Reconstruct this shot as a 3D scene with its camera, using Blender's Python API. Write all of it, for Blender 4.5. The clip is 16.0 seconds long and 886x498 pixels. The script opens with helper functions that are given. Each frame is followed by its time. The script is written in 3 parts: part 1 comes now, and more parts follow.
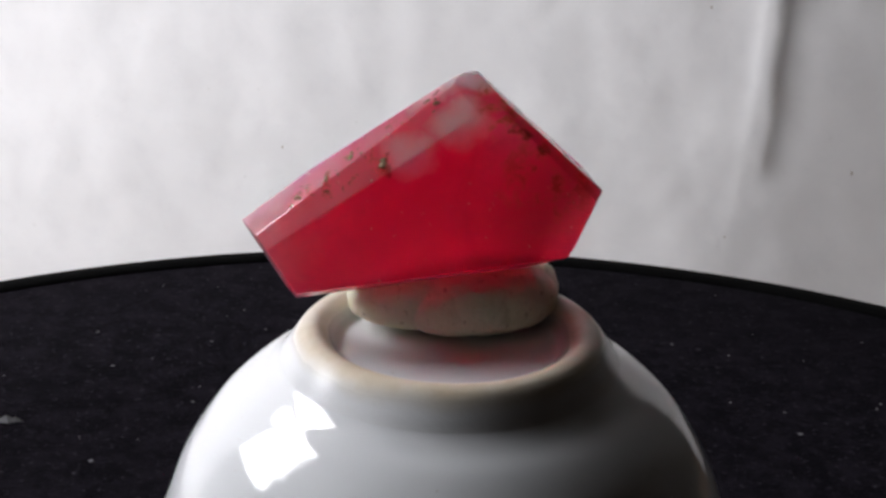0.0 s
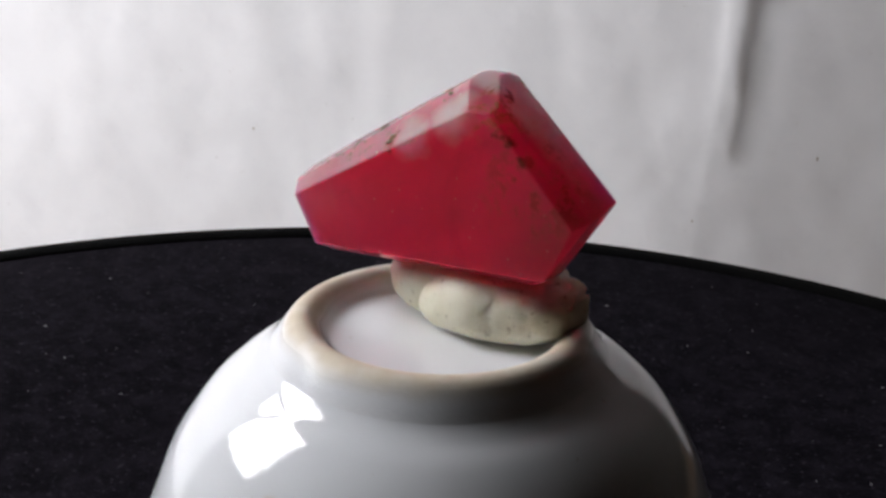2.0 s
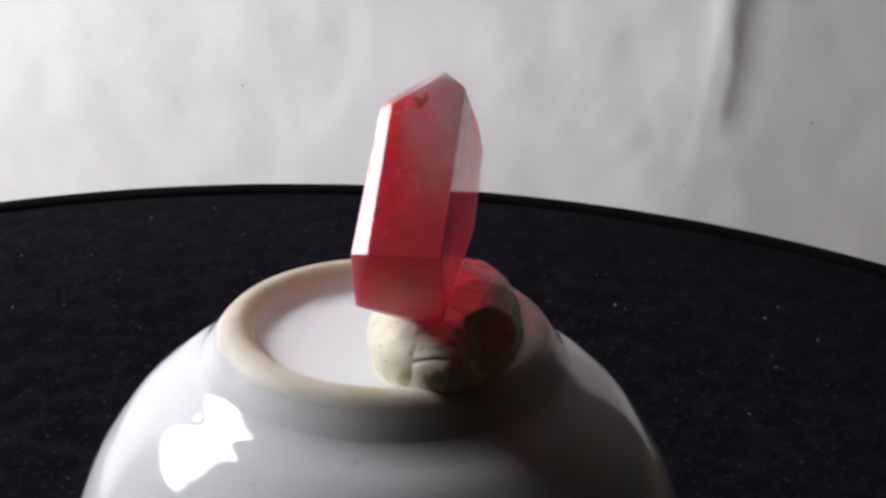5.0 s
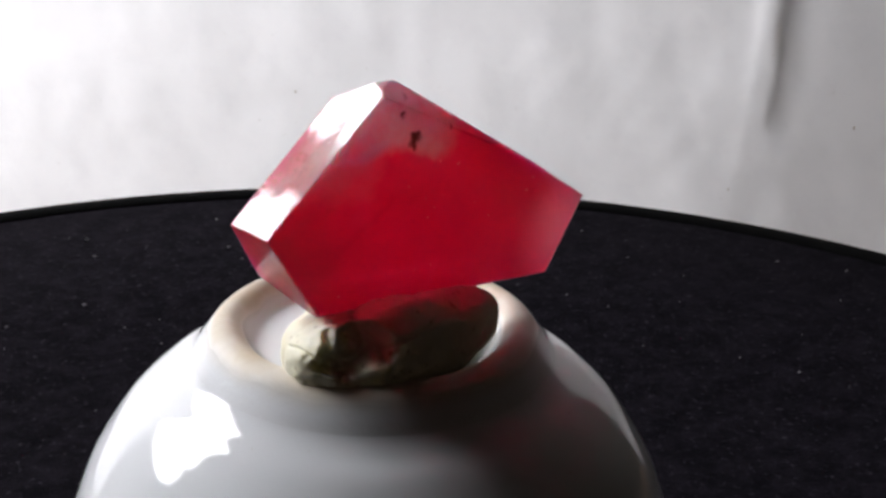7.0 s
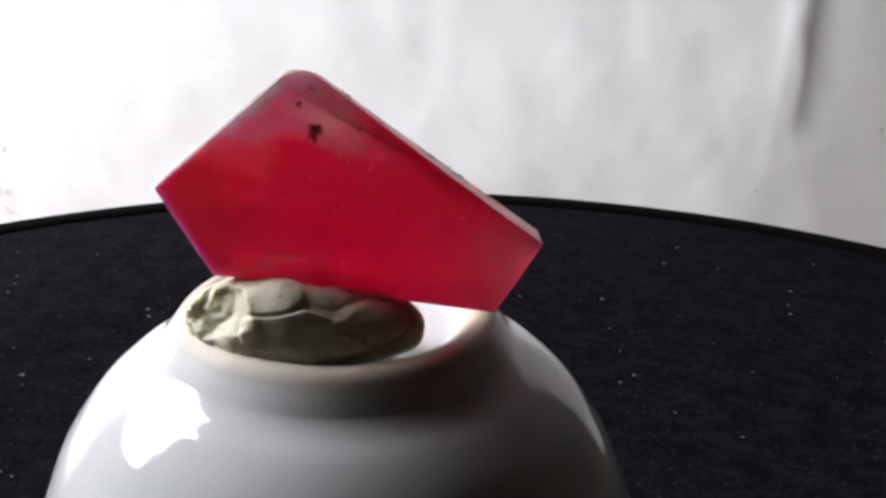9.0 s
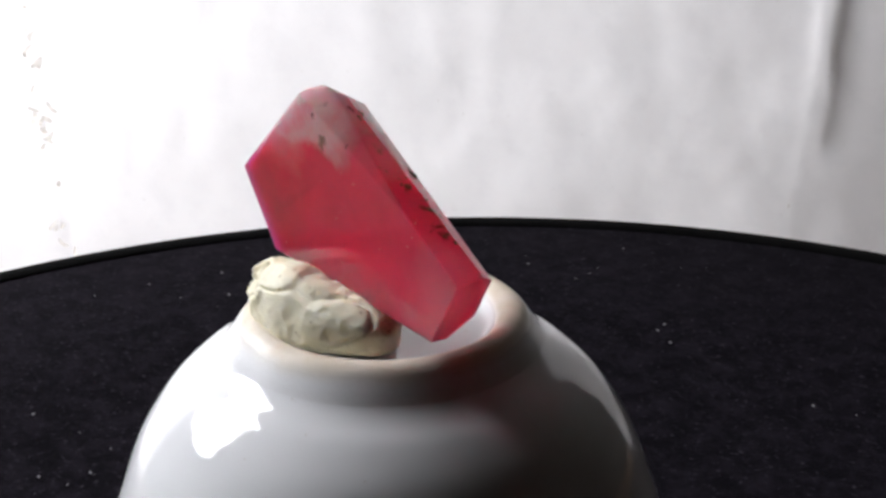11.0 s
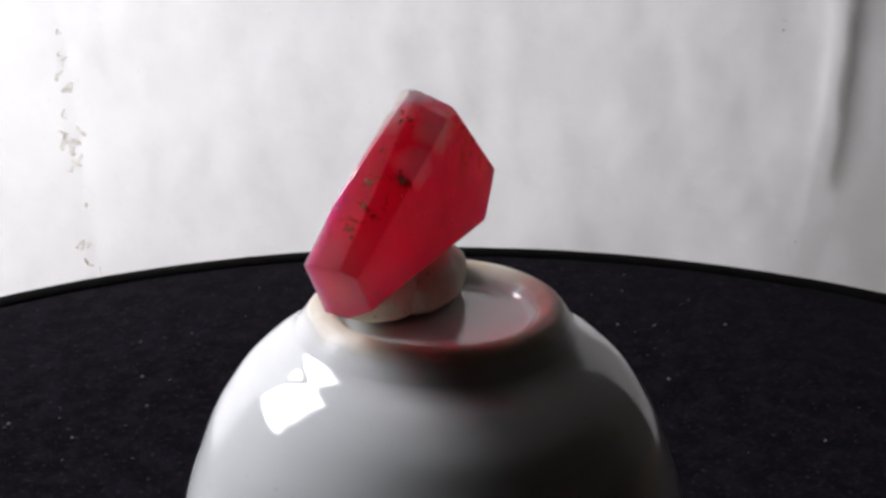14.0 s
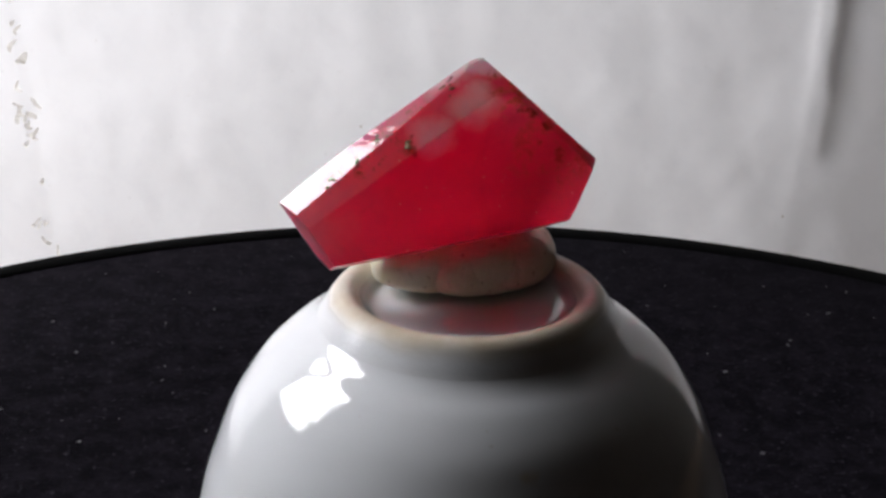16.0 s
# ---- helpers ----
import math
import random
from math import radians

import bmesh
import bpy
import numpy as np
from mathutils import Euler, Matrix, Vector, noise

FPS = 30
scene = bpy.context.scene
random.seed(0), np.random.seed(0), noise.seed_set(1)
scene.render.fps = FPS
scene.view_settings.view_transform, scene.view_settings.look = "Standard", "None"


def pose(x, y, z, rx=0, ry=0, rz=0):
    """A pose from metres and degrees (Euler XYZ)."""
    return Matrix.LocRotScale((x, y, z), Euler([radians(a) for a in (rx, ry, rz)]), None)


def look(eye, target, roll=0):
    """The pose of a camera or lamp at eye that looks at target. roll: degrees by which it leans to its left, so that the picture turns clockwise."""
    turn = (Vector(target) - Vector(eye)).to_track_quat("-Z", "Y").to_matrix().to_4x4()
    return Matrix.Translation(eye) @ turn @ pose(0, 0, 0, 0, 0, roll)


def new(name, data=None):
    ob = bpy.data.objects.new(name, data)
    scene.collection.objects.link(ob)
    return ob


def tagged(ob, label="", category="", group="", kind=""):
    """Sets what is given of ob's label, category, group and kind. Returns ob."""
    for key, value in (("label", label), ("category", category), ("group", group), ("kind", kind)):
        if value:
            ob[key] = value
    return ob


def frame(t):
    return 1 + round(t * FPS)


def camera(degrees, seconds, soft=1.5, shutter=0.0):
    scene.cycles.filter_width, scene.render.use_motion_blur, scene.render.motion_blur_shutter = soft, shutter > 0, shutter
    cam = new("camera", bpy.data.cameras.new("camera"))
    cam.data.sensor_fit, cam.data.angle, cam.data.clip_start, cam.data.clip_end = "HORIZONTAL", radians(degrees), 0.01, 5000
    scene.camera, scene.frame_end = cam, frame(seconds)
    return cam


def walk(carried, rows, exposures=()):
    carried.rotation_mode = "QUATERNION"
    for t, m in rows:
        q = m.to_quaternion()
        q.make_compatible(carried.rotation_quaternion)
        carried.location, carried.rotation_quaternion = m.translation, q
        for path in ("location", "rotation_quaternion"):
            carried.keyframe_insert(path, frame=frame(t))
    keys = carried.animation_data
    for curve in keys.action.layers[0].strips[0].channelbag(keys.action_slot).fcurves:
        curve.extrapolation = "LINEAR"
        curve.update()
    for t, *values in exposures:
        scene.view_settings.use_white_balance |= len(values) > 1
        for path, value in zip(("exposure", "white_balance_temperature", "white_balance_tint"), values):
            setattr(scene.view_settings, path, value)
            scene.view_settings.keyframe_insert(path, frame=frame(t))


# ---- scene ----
cam = camera(30.71, 16.0, soft=3.0)
walk(cam, [
    (0, pose(-0.00022, -0.13333, 0.11193, 68.713, -1.350, 0.603)),
    (0.5, pose(0.00173, -0.13288, 0.11079, 68.966, -1.674, 0.706)),
    (1, pose(0.00297, -0.13318, 0.11100, 68.882, -1.708, 0.521)),
    (1.5, pose(0.00536, -0.13467, 0.11317, 68.260, -1.787, 0.756)),
    (2, pose(0.00905, -0.13658, 0.11253, 68.202, -1.621, 1.196)),
    (2.5, pose(0.01128, -0.13808, 0.11253, 67.956, -1.842, 1.488)),
    (3, pose(0.01342, -0.13790, 0.11389, 67.265, -1.692, 1.642)),
    (3.5, pose(0.01546, -0.13700, 0.11242, 67.224, -1.637, 1.913)),
    (4, pose(0.01704, -0.13631, 0.11179, 67.066, -1.739, 2.216)),
    (4.5, pose(0.01784, -0.13578, 0.11151, 66.948, -1.743, 2.410)),
    (5, pose(0.01877, -0.13423, 0.11056, 66.991, -1.860, 2.647)),
    (5.2, pose(0.01921, -0.13475, 0.11046, 67.065, -1.811, 2.736)),
    (7.3, pose(0.01907, -0.14314, 0.10965, 67.789, -1.320, 4.420)),
    (7.5, pose(0.01869, -0.14320, 0.10920, 67.843, -1.295, 4.506)),
    (8, pose(0.01888, -0.14222, 0.10846, 67.798, -1.100, 4.791)),
    (8.2, pose(0.01870, -0.14240, 0.10818, 67.858, -1.081, 4.836)),
    (10.3, pose(0.01293, -0.15586, 0.11273, 68.579, -0.240, 4.927)),
    (10.5, pose(0.01204, -0.15638, 0.11266, 68.759, -0.034, 4.908)),
    (11, pose(0.00938, -0.15734, 0.11438, 68.670, 0.464, 4.458)),
    (11.5, pose(0.00802, -0.15505, 0.11439, 68.738, 0.439, 4.529)),
    (12, pose(0.00676, -0.15588, 0.11476, 68.982, 0.509, 4.655)),
    (12.5, pose(0.00520, -0.15710, 0.11499, 69.260, 0.131, 4.593)),
    (13, pose(0.00551, -0.16321, 0.11775, 69.306, -0.247, 4.831)),
    (13.5, pose(0.00518, -0.16612, 0.11927, 69.380, -0.460, 4.727)),
    (14, pose(0.00647, -0.16621, 0.11971, 69.354, -0.667, 4.897)),
    (14.5, pose(0.00509, -0.15672, 0.11666, 69.204, -1.063, 4.425)),
    (15, pose(0.00471, -0.15087, 0.11484, 68.903, -1.178, 4.049)),
    (15.5, pose(0.00469, -0.14847, 0.11476, 68.650, -0.982, 3.889)),
    (16, pose(0.00639, -0.15076, 0.11760, 67.972, -0.705, 4.102)),
], exposures=[(0.0, 0.63), (5.2, 0.63), (7.3, 0.85), (8.2, 0.98), (10.3, 0.98), (11.5, 0.88), (12.5, 0.70), (13.5, 0.62), (14.5, 0.58), (16.0, 0.55)])

# ---- world and light ----
SPIN = -21.8165          # degrees a second, clockwise seen from above
ROOM_X, ROOM_Y = -0.50, 0.50     # inner faces of the window wall and of the wall behind the cloth
WIN = (ROOM_X, 0.258, 0.475)      # middle of the window opening
WIN_W, WIN_H = 0.48, 0.52

world = bpy.data.worlds.new("sky")
scene.world = world
world.use_nodes = True
wn = world.node_tree.nodes
sky = wn.new("ShaderNodeTexSky")
sky.sky_type, sky.sun_disc = "NISHITA", False
sky.sun_elevation, sky.sun_rotation = radians(40), radians(120)
wn["Background"].inputs["Strength"].default_value = 0.1
world.node_tree.links.new(sky.outputs[0], wn["Background"].inputs["Color"])

lamp = bpy.data.lights.new("window_daylight", "AREA")
lamp.shape, lamp.size, lamp.size_y, lamp.energy, lamp.color = "RECTANGLE", 0.86, 0.86, 30.0, (0.955, 0.953, 1.0)
lamp_ob = new("window_daylight", lamp)
lamp_ob.matrix_world = look((WIN[0] - 0.24, 0.37, 0.62), (WIN[0] + 1.0, 0.37, 0.62))
BACKLIGHT = (-0.28, ROOM_Y - 0.02, 0.04)   # middle of the lamp added behind the cloth to brighten it
lamp = bpy.data.lights.new("cloth_backlight", "AREA")
lamp.shape, lamp.size, lamp.size_y, lamp.energy, lamp.color = "RECTANGLE", 0.24, 0.68, 4.5, (0.965, 0.96, 1.0)
lamp_ob = new("cloth_backlight", lamp)
lamp_ob.matrix_world = look(BACKLIGHT, (BACKLIGHT[0], BACKLIGHT[1] - 1.0, BACKLIGHT[2]))


# ---- materials ----
def material(name, color, rough=0.5, **inputs):
    m = bpy.data.materials.new(name)
    m.use_nodes = True
    b = m.node_tree.nodes["Principled BSDF"]
    b.inputs["Base Color"].default_value = (*color, 1)
    b.inputs["Roughness"].default_value = rough
    for k, v in inputs.items():
        b.inputs[k.replace("_", " ")].default_value = v
    return m


class Nodes:
    """Short hand for building a material's node tree."""

    def __init__(self, m):
        self.t = m.node_tree
        self.b = self.t.nodes["Principled BSDF"]
        self.co = self.t.nodes.new("ShaderNodeTexCoord").outputs["Object"]

    def set(self, sock, v):
        if isinstance(v, bpy.types.NodeSocket):
            self.t.links.new(v, sock)
        else:
            sock.default_value = v

    def noise(self, scale, detail=4, rough=0.55, co=None, distort=0.0):
        n = self.t.nodes.new("ShaderNodeTexNoise")
        self.set(n.inputs["Vector"], co or self.co)
        n.inputs["Scale"].default_value, n.inputs["Detail"].default_value = scale, detail
        n.inputs["Roughness"].default_value, n.inputs["Distortion"].default_value = rough, distort
        return n.outputs["Fac"]

    def math(self, op, a, b=0.0, c=0.0):
        n = self.t.nodes.new("ShaderNodeMath")
        n.operation = op
        for s, v in zip(n.inputs, (a, b, c)):
            self.set(s, v)
        return n.outputs[0]

    def step(self, v, lo, hi, a=0.0, b=1.0):
        n = self.t.nodes.new("ShaderNodeMapRange")
        n.interpolation_type = "SMOOTHSTEP"
        for s, x in zip(n.inputs, (v, lo, hi, a, b)):
            self.set(s, x)
        return n.outputs[0]

    def mix(self, f, a, b):
        n = self.t.nodes.new("ShaderNodeMix")
        n.data_type = "RGBA"
        self.set(n.inputs[0], f)
        self.set(n.inputs[6], a if isinstance(a, bpy.types.NodeSocket) else (*a, 1))
        self.set(n.inputs[7], b if isinstance(b, bpy.types.NodeSocket) else (*b, 1))
        return n.outputs[2]

    def near(self, p, lo, hi, co=None):
        """1 within lo metres of the point p, 0 beyond hi."""
        n = self.t.nodes.new("ShaderNodeVectorMath")
        n.operation = "DISTANCE"
        self.set(n.inputs[0], co or self.co)
        n.inputs[1].default_value = p
        return self.step(n.outputs["Value"], lo, hi, 1.0, 0.0)

    def warp(self, scale, amount):
        """Object coordinates shaken by noise."""
        n = self.t.nodes.new("ShaderNodeTexNoise")
        self.set(n.inputs["Vector"], self.co)
        n.inputs["Scale"].default_value, n.inputs["Detail"].default_value = scale, 4
        a = self.t.nodes.new("ShaderNodeVectorMath")
        a.operation = "MULTIPLY_ADD"
        self.set(a.inputs[0], n.outputs["Color"])
        a.inputs[1].default_value = (amount,) * 3
        s = self.t.nodes.new("ShaderNodeVectorMath")
        s.operation = "SUBTRACT"
        self.set(s.inputs[0], self.co)
        s.inputs[1].default_value = (amount / 2,) * 3
        self.set(a.inputs[2], s.outputs[0])
        return a.outputs[0]

    def split(self, co=None):
        n = self.t.nodes.new("ShaderNodeSeparateXYZ")
        self.set(n.inputs[0], co or self.co)
        return n.outputs

    def bump(self, h, dist, strength=1.0):
        n = self.t.nodes.new("ShaderNodeBump")
        self.set(n.inputs["Height"], h)
        n.inputs["Distance"].default_value, n.inputs["Strength"].default_value = dist, strength
        self.set(self.b.inputs["Normal"], n.outputs[0])

    def color(self, v):
        self.set(self.b.inputs["Base Color"], v)

    def rough(self, v):
        self.set(self.b.inputs["Roughness"], v)


def make_porcelain():
    m = material("white_porcelain", (0.78, 0.79, 0.80), 0.07, Coat_Weight=0.3, Coat_Roughness=0.03)
    k = Nodes(m)
    g = k.noise(60, 3)
    c = k.mix(g, (0.74, 0.755, 0.77), (0.80, 0.805, 0.81))
    s = k.math("GREATER_THAN", k.noise(900, 2), 0.74)
    c = k.mix(k.math("MULTIPLY", s, 0.25), c, (0.45, 0.38, 0.28))
    w = k.warp(700, 0.002)
    c = k.mix(k.math("MULTIPLY", k.near((0.0030, -0.0238, 0.0378), 0.0002, 0.0014, w), 0.35), c, (0.62, 0.45, 0.22))
    k.color(c)
    k.bump(k.noise(140, 2), 0.0001, 0.25)
    return m


def make_bisque():
    """The foot: glaze thins out and leaves a bare tan edge."""
    m = material("worn_foot_glaze", (0.58, 0.47, 0.33), 0.3)
    k = Nodes(m)
    bare = k.mix(k.noise(500, 5), (0.54, 0.44, 0.30), (0.70, 0.61, 0.46))
    x, y, z = k.split(k.warp(220, 0.0008))
    r = k.math("SQRT", k.math("ADD", k.math("MULTIPLY", x, x), k.math("MULTIPLY", y, y)))
    f = k.math("MULTIPLY", k.math("MULTIPLY", k.step(r, 0.0112, 0.0123), k.step(r, 0.0143, 0.0158, 1.0, 0.0)), k.step(k.noise(160, 4), 0.25, 0.65, 0.6, 1.0))
    k.color(k.mix(f, (0.78, 0.785, 0.79), bare))
    k.rough(k.step(f, 0.2, 0.9, 0.22, 0.55))
    k.bump(k.noise(1500, 3), 0.00006, 0.4)
    return m


def make_putty():
    m = material("white_putty", (0.76, 0.74, 0.62), 0.55, Subsurface_Weight=0.25, Subsurface_Scale=0.002)
    m.node_tree.nodes["Principled BSDF"].inputs["Subsurface Radius"].default_value = (1.0, 0.9, 0.6)
    k = Nodes(m)
    c = k.mix(k.noise(350, 5), (0.71, 0.66, 0.46), (0.84, 0.81, 0.66))
    c = k.mix(k.step(k.noise(1100, 4), 0.60, 0.72), c, (0.50, 0.44, 0.28))
    k.color(c)
    k.bump(k.noise(900, 6, 0.65), 0.0005, 0.45)
    return m


def make_velvet():
    m = material("black_velvet", (0.010, 0.008, 0.012), 0.95, Sheen_Weight=0.02, Sheen_Roughness=0.6, Specular_IOR_Level=0.02)
    m.node_tree.nodes["Principled BSDF"].inputs["Sheen Tint"].default_value = (0.35, 0.32, 0.42, 1)
    k = Nodes(m)
    c = k.mix(k.step(k.noise(190, 6, 0.75), 0.38, 0.66), (0.0026, 0.0021, 0.0033), (0.0105, 0.0086, 0.0120))
    c = k.mix(k.step(k.noise(900, 3, 0.7), 0.57, 0.76), c, (0.05, 0.045, 0.055))
    k.color(c)
    k.bump(k.noise(2200, 3), 0.0005, 0.8)
    return m


def make_cotton():
    m = material("white_cotton", (0.74, 0.73, 0.72), 0.9, Specular_IOR_Level=0.2)
    k = Nodes(m)
    c = k.mix(k.noise(26, 5, 0.6), (0.68, 0.675, 0.68), (0.79, 0.785, 0.785))
    c = k.mix(k.math("MULTIPLY", k.step(k.noise(150, 4, 0.7), 0.45, 0.7), 0.3), c, (0.66, 0.655, 0.665))
    c = k.mix(k.step(k.noise(420, 2, 0.7), 0.70, 0.80), c, (0.64, 0.63, 0.62))
    x, y, z = k.split()
    warp = k.math("MULTIPLY", k.noise(200, 2), 3.0)
    a = k.math("SINE", k.math("ADD", k.math("MULTIPLY", x, 13000.0), warp))
    b = k.math("SINE", k.math("ADD", k.math("MULTIPLY", z, 13000.0), warp))
    weave = k.math("MULTIPLY", a, b)
    k.color(c)
    slub = k.math("ADD", k.math("MULTIPLY", weave, 0.25), k.math("MULTIPLY", k.noise(260, 5, 0.65), 2.2))
    slub = k.math("ADD", slub, k.math("MULTIPLY", k.noise(45, 3), 6.0))
    k.bump(slub, 0.00035, 0.7)
    tr = k.t.nodes.new("ShaderNodeBsdfTranslucent")
    k.set(tr.inputs["Color"], k.mix(k.step(k.noise(30, 4), 0.3, 0.7), k.mix(0.5, c, (0.80, 0.79, 0.79)), c))
    mixer = k.t.nodes.new("ShaderNodeMixShader")
    mixer.inputs[0].default_value = 0.5
    k.set(mixer.inputs[1], k.b.outputs[0])
    k.set(mixer.inputs[2], tr.outputs[0])
    k.set(k.t.nodes["Material Output"].inputs["Surface"], mixer.outputs[0])
    return m


def make_thread():
    m = material("frayed_thread", (0.72, 0.70, 0.66), 0.9)
    k = Nodes(m)
    k.color(k.mix(k.noise(400, 4), (0.62, 0.59, 0.52), (0.76, 0.74, 0.70)))
    tr = k.t.nodes.new("ShaderNodeBsdfTranslucent")
    tr.inputs["Color"].default_value = (0.97, 0.95, 0.90, 1)
    mixer = k.t.nodes.new("ShaderNodeMixShader")
    mixer.inputs[0].default_value = 0.8
    k.set(mixer.inputs[1], k.b.outputs[0])
    k.set(mixer.inputs[2], tr.outputs[0])
    k.set(k.t.nodes["Material Output"].inputs["Surface"], mixer.outputs[0])
    return m


def make_crystal():
    """Translucent red stone: cloudy pale skin near the crown, brown specks of matrix along the edges."""
    m = material("red_crystal", (0.60, 0.02, 0.09), 0.4, Subsurface_Weight=1.0, Subsurface_Scale=0.034, Coat_Weight=0.65, Coat_Roughness=0.03, Coat_IOR=1.55, Transmission_Weight=0.62, Specular_IOR_Level=0.05)
    m.node_tree.nodes["Principled BSDF"].inputs["Subsurface Radius"].default_value = (1.0, 0.18, 0.30)
    k = Nodes(m)
    w = k.warp(180, 0.006)
    c = k.mix(k.noise(160, 5, 0.6, distort=0.6), (0.64, 0.003, 0.036), (0.85, 0.013, 0.082))
    # tiny pale specks, glossy glints put into the colour
    c = k.mix(k.math("MULTIPLY", k.step(k.noise(1500, 2, 0.6), 0.72, 0.76), 0.6), c, (0.85, 0.60, 0.52))
    # cloudy depth
    c = k.mix(k.math("MULTIPLY", k.step(k.noise(75, 4, 0.6, distort=0.8), 0.48, 0.66), 0.8), c, (0.52, 0.004, 0.036))
    c = k.mix(k.math("MULTIPLY", k.step(k.noise(110, 3, 0.55, co=k.warp(60, 0.02)), 0.56, 0.74), 0.25), c, (0.92, 0.04, 0.14))
    c = k.mix(k.math("MULTIPLY", k.near((-0.015, 0.004, 0.006), 0.004, 0.012, w), 0.25), c, (0.78, 0.08, 0.17))
    px, py, pz = k.split(w)
    far = k.math("MULTIPLY", k.step(pz, 0.0170, 0.0190), k.math("MULTIPLY", k.step(px, -0.0045, 0.0010), k.step(py, 0.0034, 0.0060)))
    # the short side is milky at its upper end and clears downwards
    milk = k.math("MULTIPLY", k.step(pz, 0.0135, 0.0215), k.math("MULTIPLY", k.step(px, 0.0030, 0.0060), k.step(py, 0.0010, 0.0035)))
    crown = k.math("MAXIMUM", far, k.math("MULTIPLY", milk, 0.75))
    crown = k.math("MULTIPLY", crown, k.step(k.noise(420, 5, 0.65), 0.25, 0.6, 0.45, 1.0))
    pale = k.math("MAXIMUM", crown, k.math("MULTIPLY", k.near((0.0000, -0.0002, 0.0205), 0.001, 0.0036, w), 0.7))
    pale = k.math("MAXIMUM", pale, k.math("MULTIPLY", k.near((-0.0042, -0.0008, 0.0176), 0.0008, 0.0034, w), 0.8))
    pale = k.math("MAXIMUM", pale, k.math("MULTIPLY", k.near((-0.0175, 0.0050, 0.0070), 0.0010, 0.0070, w), 0.30))
    pale = k.math("MAXIMUM", pale, k.math("MULTIPLY", k.near((0.0020, 0.0046, 0.0234), 0.0012, 0.0036, w), 0.95))
    c = k.mix(k.math("MULTIPLY", pale, 0.95), c, (0.82, 0.68, 0.62))
    w2 = k.warp(520, 0.0042)
    dark = None
    for p, a, b in (((-0.0066, 0.0011, 0.0165), 0.0003, 0.0013), ((0.0067, 0.0001, 0.0189), 0.0003, 0.0012),
                    ((0.0007, 0.0070, 0.0184), 0.0003, 0.0010), ((0.0017, 0.0071, 0.0216), 0.0001, 0.0007), ((0.0005, 0.0064, 0.0225), 0.0001, 0.0008), ((-0.0032, 0.0068, 0.0198), 0.0001, 0.0006), ((-0.0116, 0.0029, 0.0143), 0.0002, 0.0010), ((0.0044, 0.0030, 0.0230), 0.0002, 0.0009), ((0.0060, 0.0004, 0.0190), 0.0002, 0.0009), ((0.0000, 0.0040, 0.0220), 0.0001, 0.0008), ((-0.0143, 0.0032, 0.0125), 0.0002, 0.0010),
                    ((-0.0093, 0.0038, 0.0162), 0.0002, 0.0009), ((0.0083, 0.0001, 0.0172), 0.0002, 0.0009)):
        d = k.near(p, a, b, w2)
        dark = d if dark is None else k.math("MAXIMUM", dark, d)
    grit = k.math("MULTIPLY", k.step(k.noise(330, 5, 0.72, distort=0.8), 0.56, 0.66), k.near((-0.010, 0.003, 0.0155), 0.004, 0.009, w))
    grit = k.math("MULTIPLY", grit, k.step(py, 0.0048, 0.0062, 1.0, 0.12))
    grit = k.math("MULTIPLY", grit, k.step(py, 0.0006, 0.0018, 0.08, 1.0))
    dark = k.math("MAXIMUM", dark, grit)
    c = k.mix(k.math("MULTIPLY", dark, 0.85), c, (0.09, 0.045, 0.02))
    # brownish short end, painted darker as well where less light comes through
    c = k.mix(k.math("MULTIPLY", k.near((0.0140, 0.0035, 0.0090), 0.002, 0.0115, w), 0.72), c, (0.27, 0.025, 0.032))
    rust = k.math("MULTIPLY", k.step(k.noise(420, 5, 0.7), 0.46, 0.62), k.near((0.0098, 0.0008, 0.0150), 0.002, 0.0072, w2))
    c = k.mix(k.math("MULTIPLY", rust, 0.6), c, (0.22, 0.08, 0.035))
    stain = k.math("MULTIPLY", k.step(k.noise(520, 5, 0.7, distort=1.5), 0.46, 0.58), k.near((0.0048, 0.0014, 0.0212), 0.0008, 0.0036, k.warp(330, 0.008)))
    c = k.mix(k.math("MULTIPLY", stain, 0.8), c, (0.40, 0.15, 0.05))
    k.color(c)
    solid = k.math("MAXIMUM", dark, k.math("MAXIMUM", stain, k.math("MULTIPLY", rust, 0.7)))
    clear = k.math("SUBTRACT", k.step(solid, 0.0, 1.0, 0.74, 0.10), k.math("MULTIPLY", pale, 0.12))
    k.set(k.b.inputs["Transmission Weight"], clear)
    k.set(k.b.inputs["Subsurface Weight"], k.math("SUBTRACT", k.step(solid, 0.0, 1.0, 1.0, 0.45), k.math("MULTIPLY", pale, 0.45)))
    k.rough(k.step(k.noise(240, 4), 0.3, 0.75, 0.50, 0.70))
    h = k.math("ADD", k.noise(320, 5, 0.6), k.math("MULTIPLY", k.noise(90, 2), 2.0))
    k.bump(h, 0.00022, 0.55)
    skin = k.t.nodes.new("ShaderNodeBump")
    k.set(skin.inputs["Height"], k.noise(260, 3, 0.5))
    skin.inputs["Distance"].default_value, skin.inputs["Strength"].default_value = 0.00012, 0.25
    k.set(k.b.inputs["Coat Normal"], skin.outputs[0])
    return m


PORCELAIN, BISQUE, PUTTY, VELVET, COTTON, CRYSTAL = (
    make_porcelain(), make_bisque(), make_putty(), make_velvet(), make_cotton(), make_crystal())


def plain(name, a, b, scale, rough, height=0.0003):
    m = material(name, a, rough)
    k = Nodes(m)
    k.color(k.mix(k.noise(scale, 5), a, b))
    k.bump(k.noise(scale * 12, 4), height, 0.4)
    return m


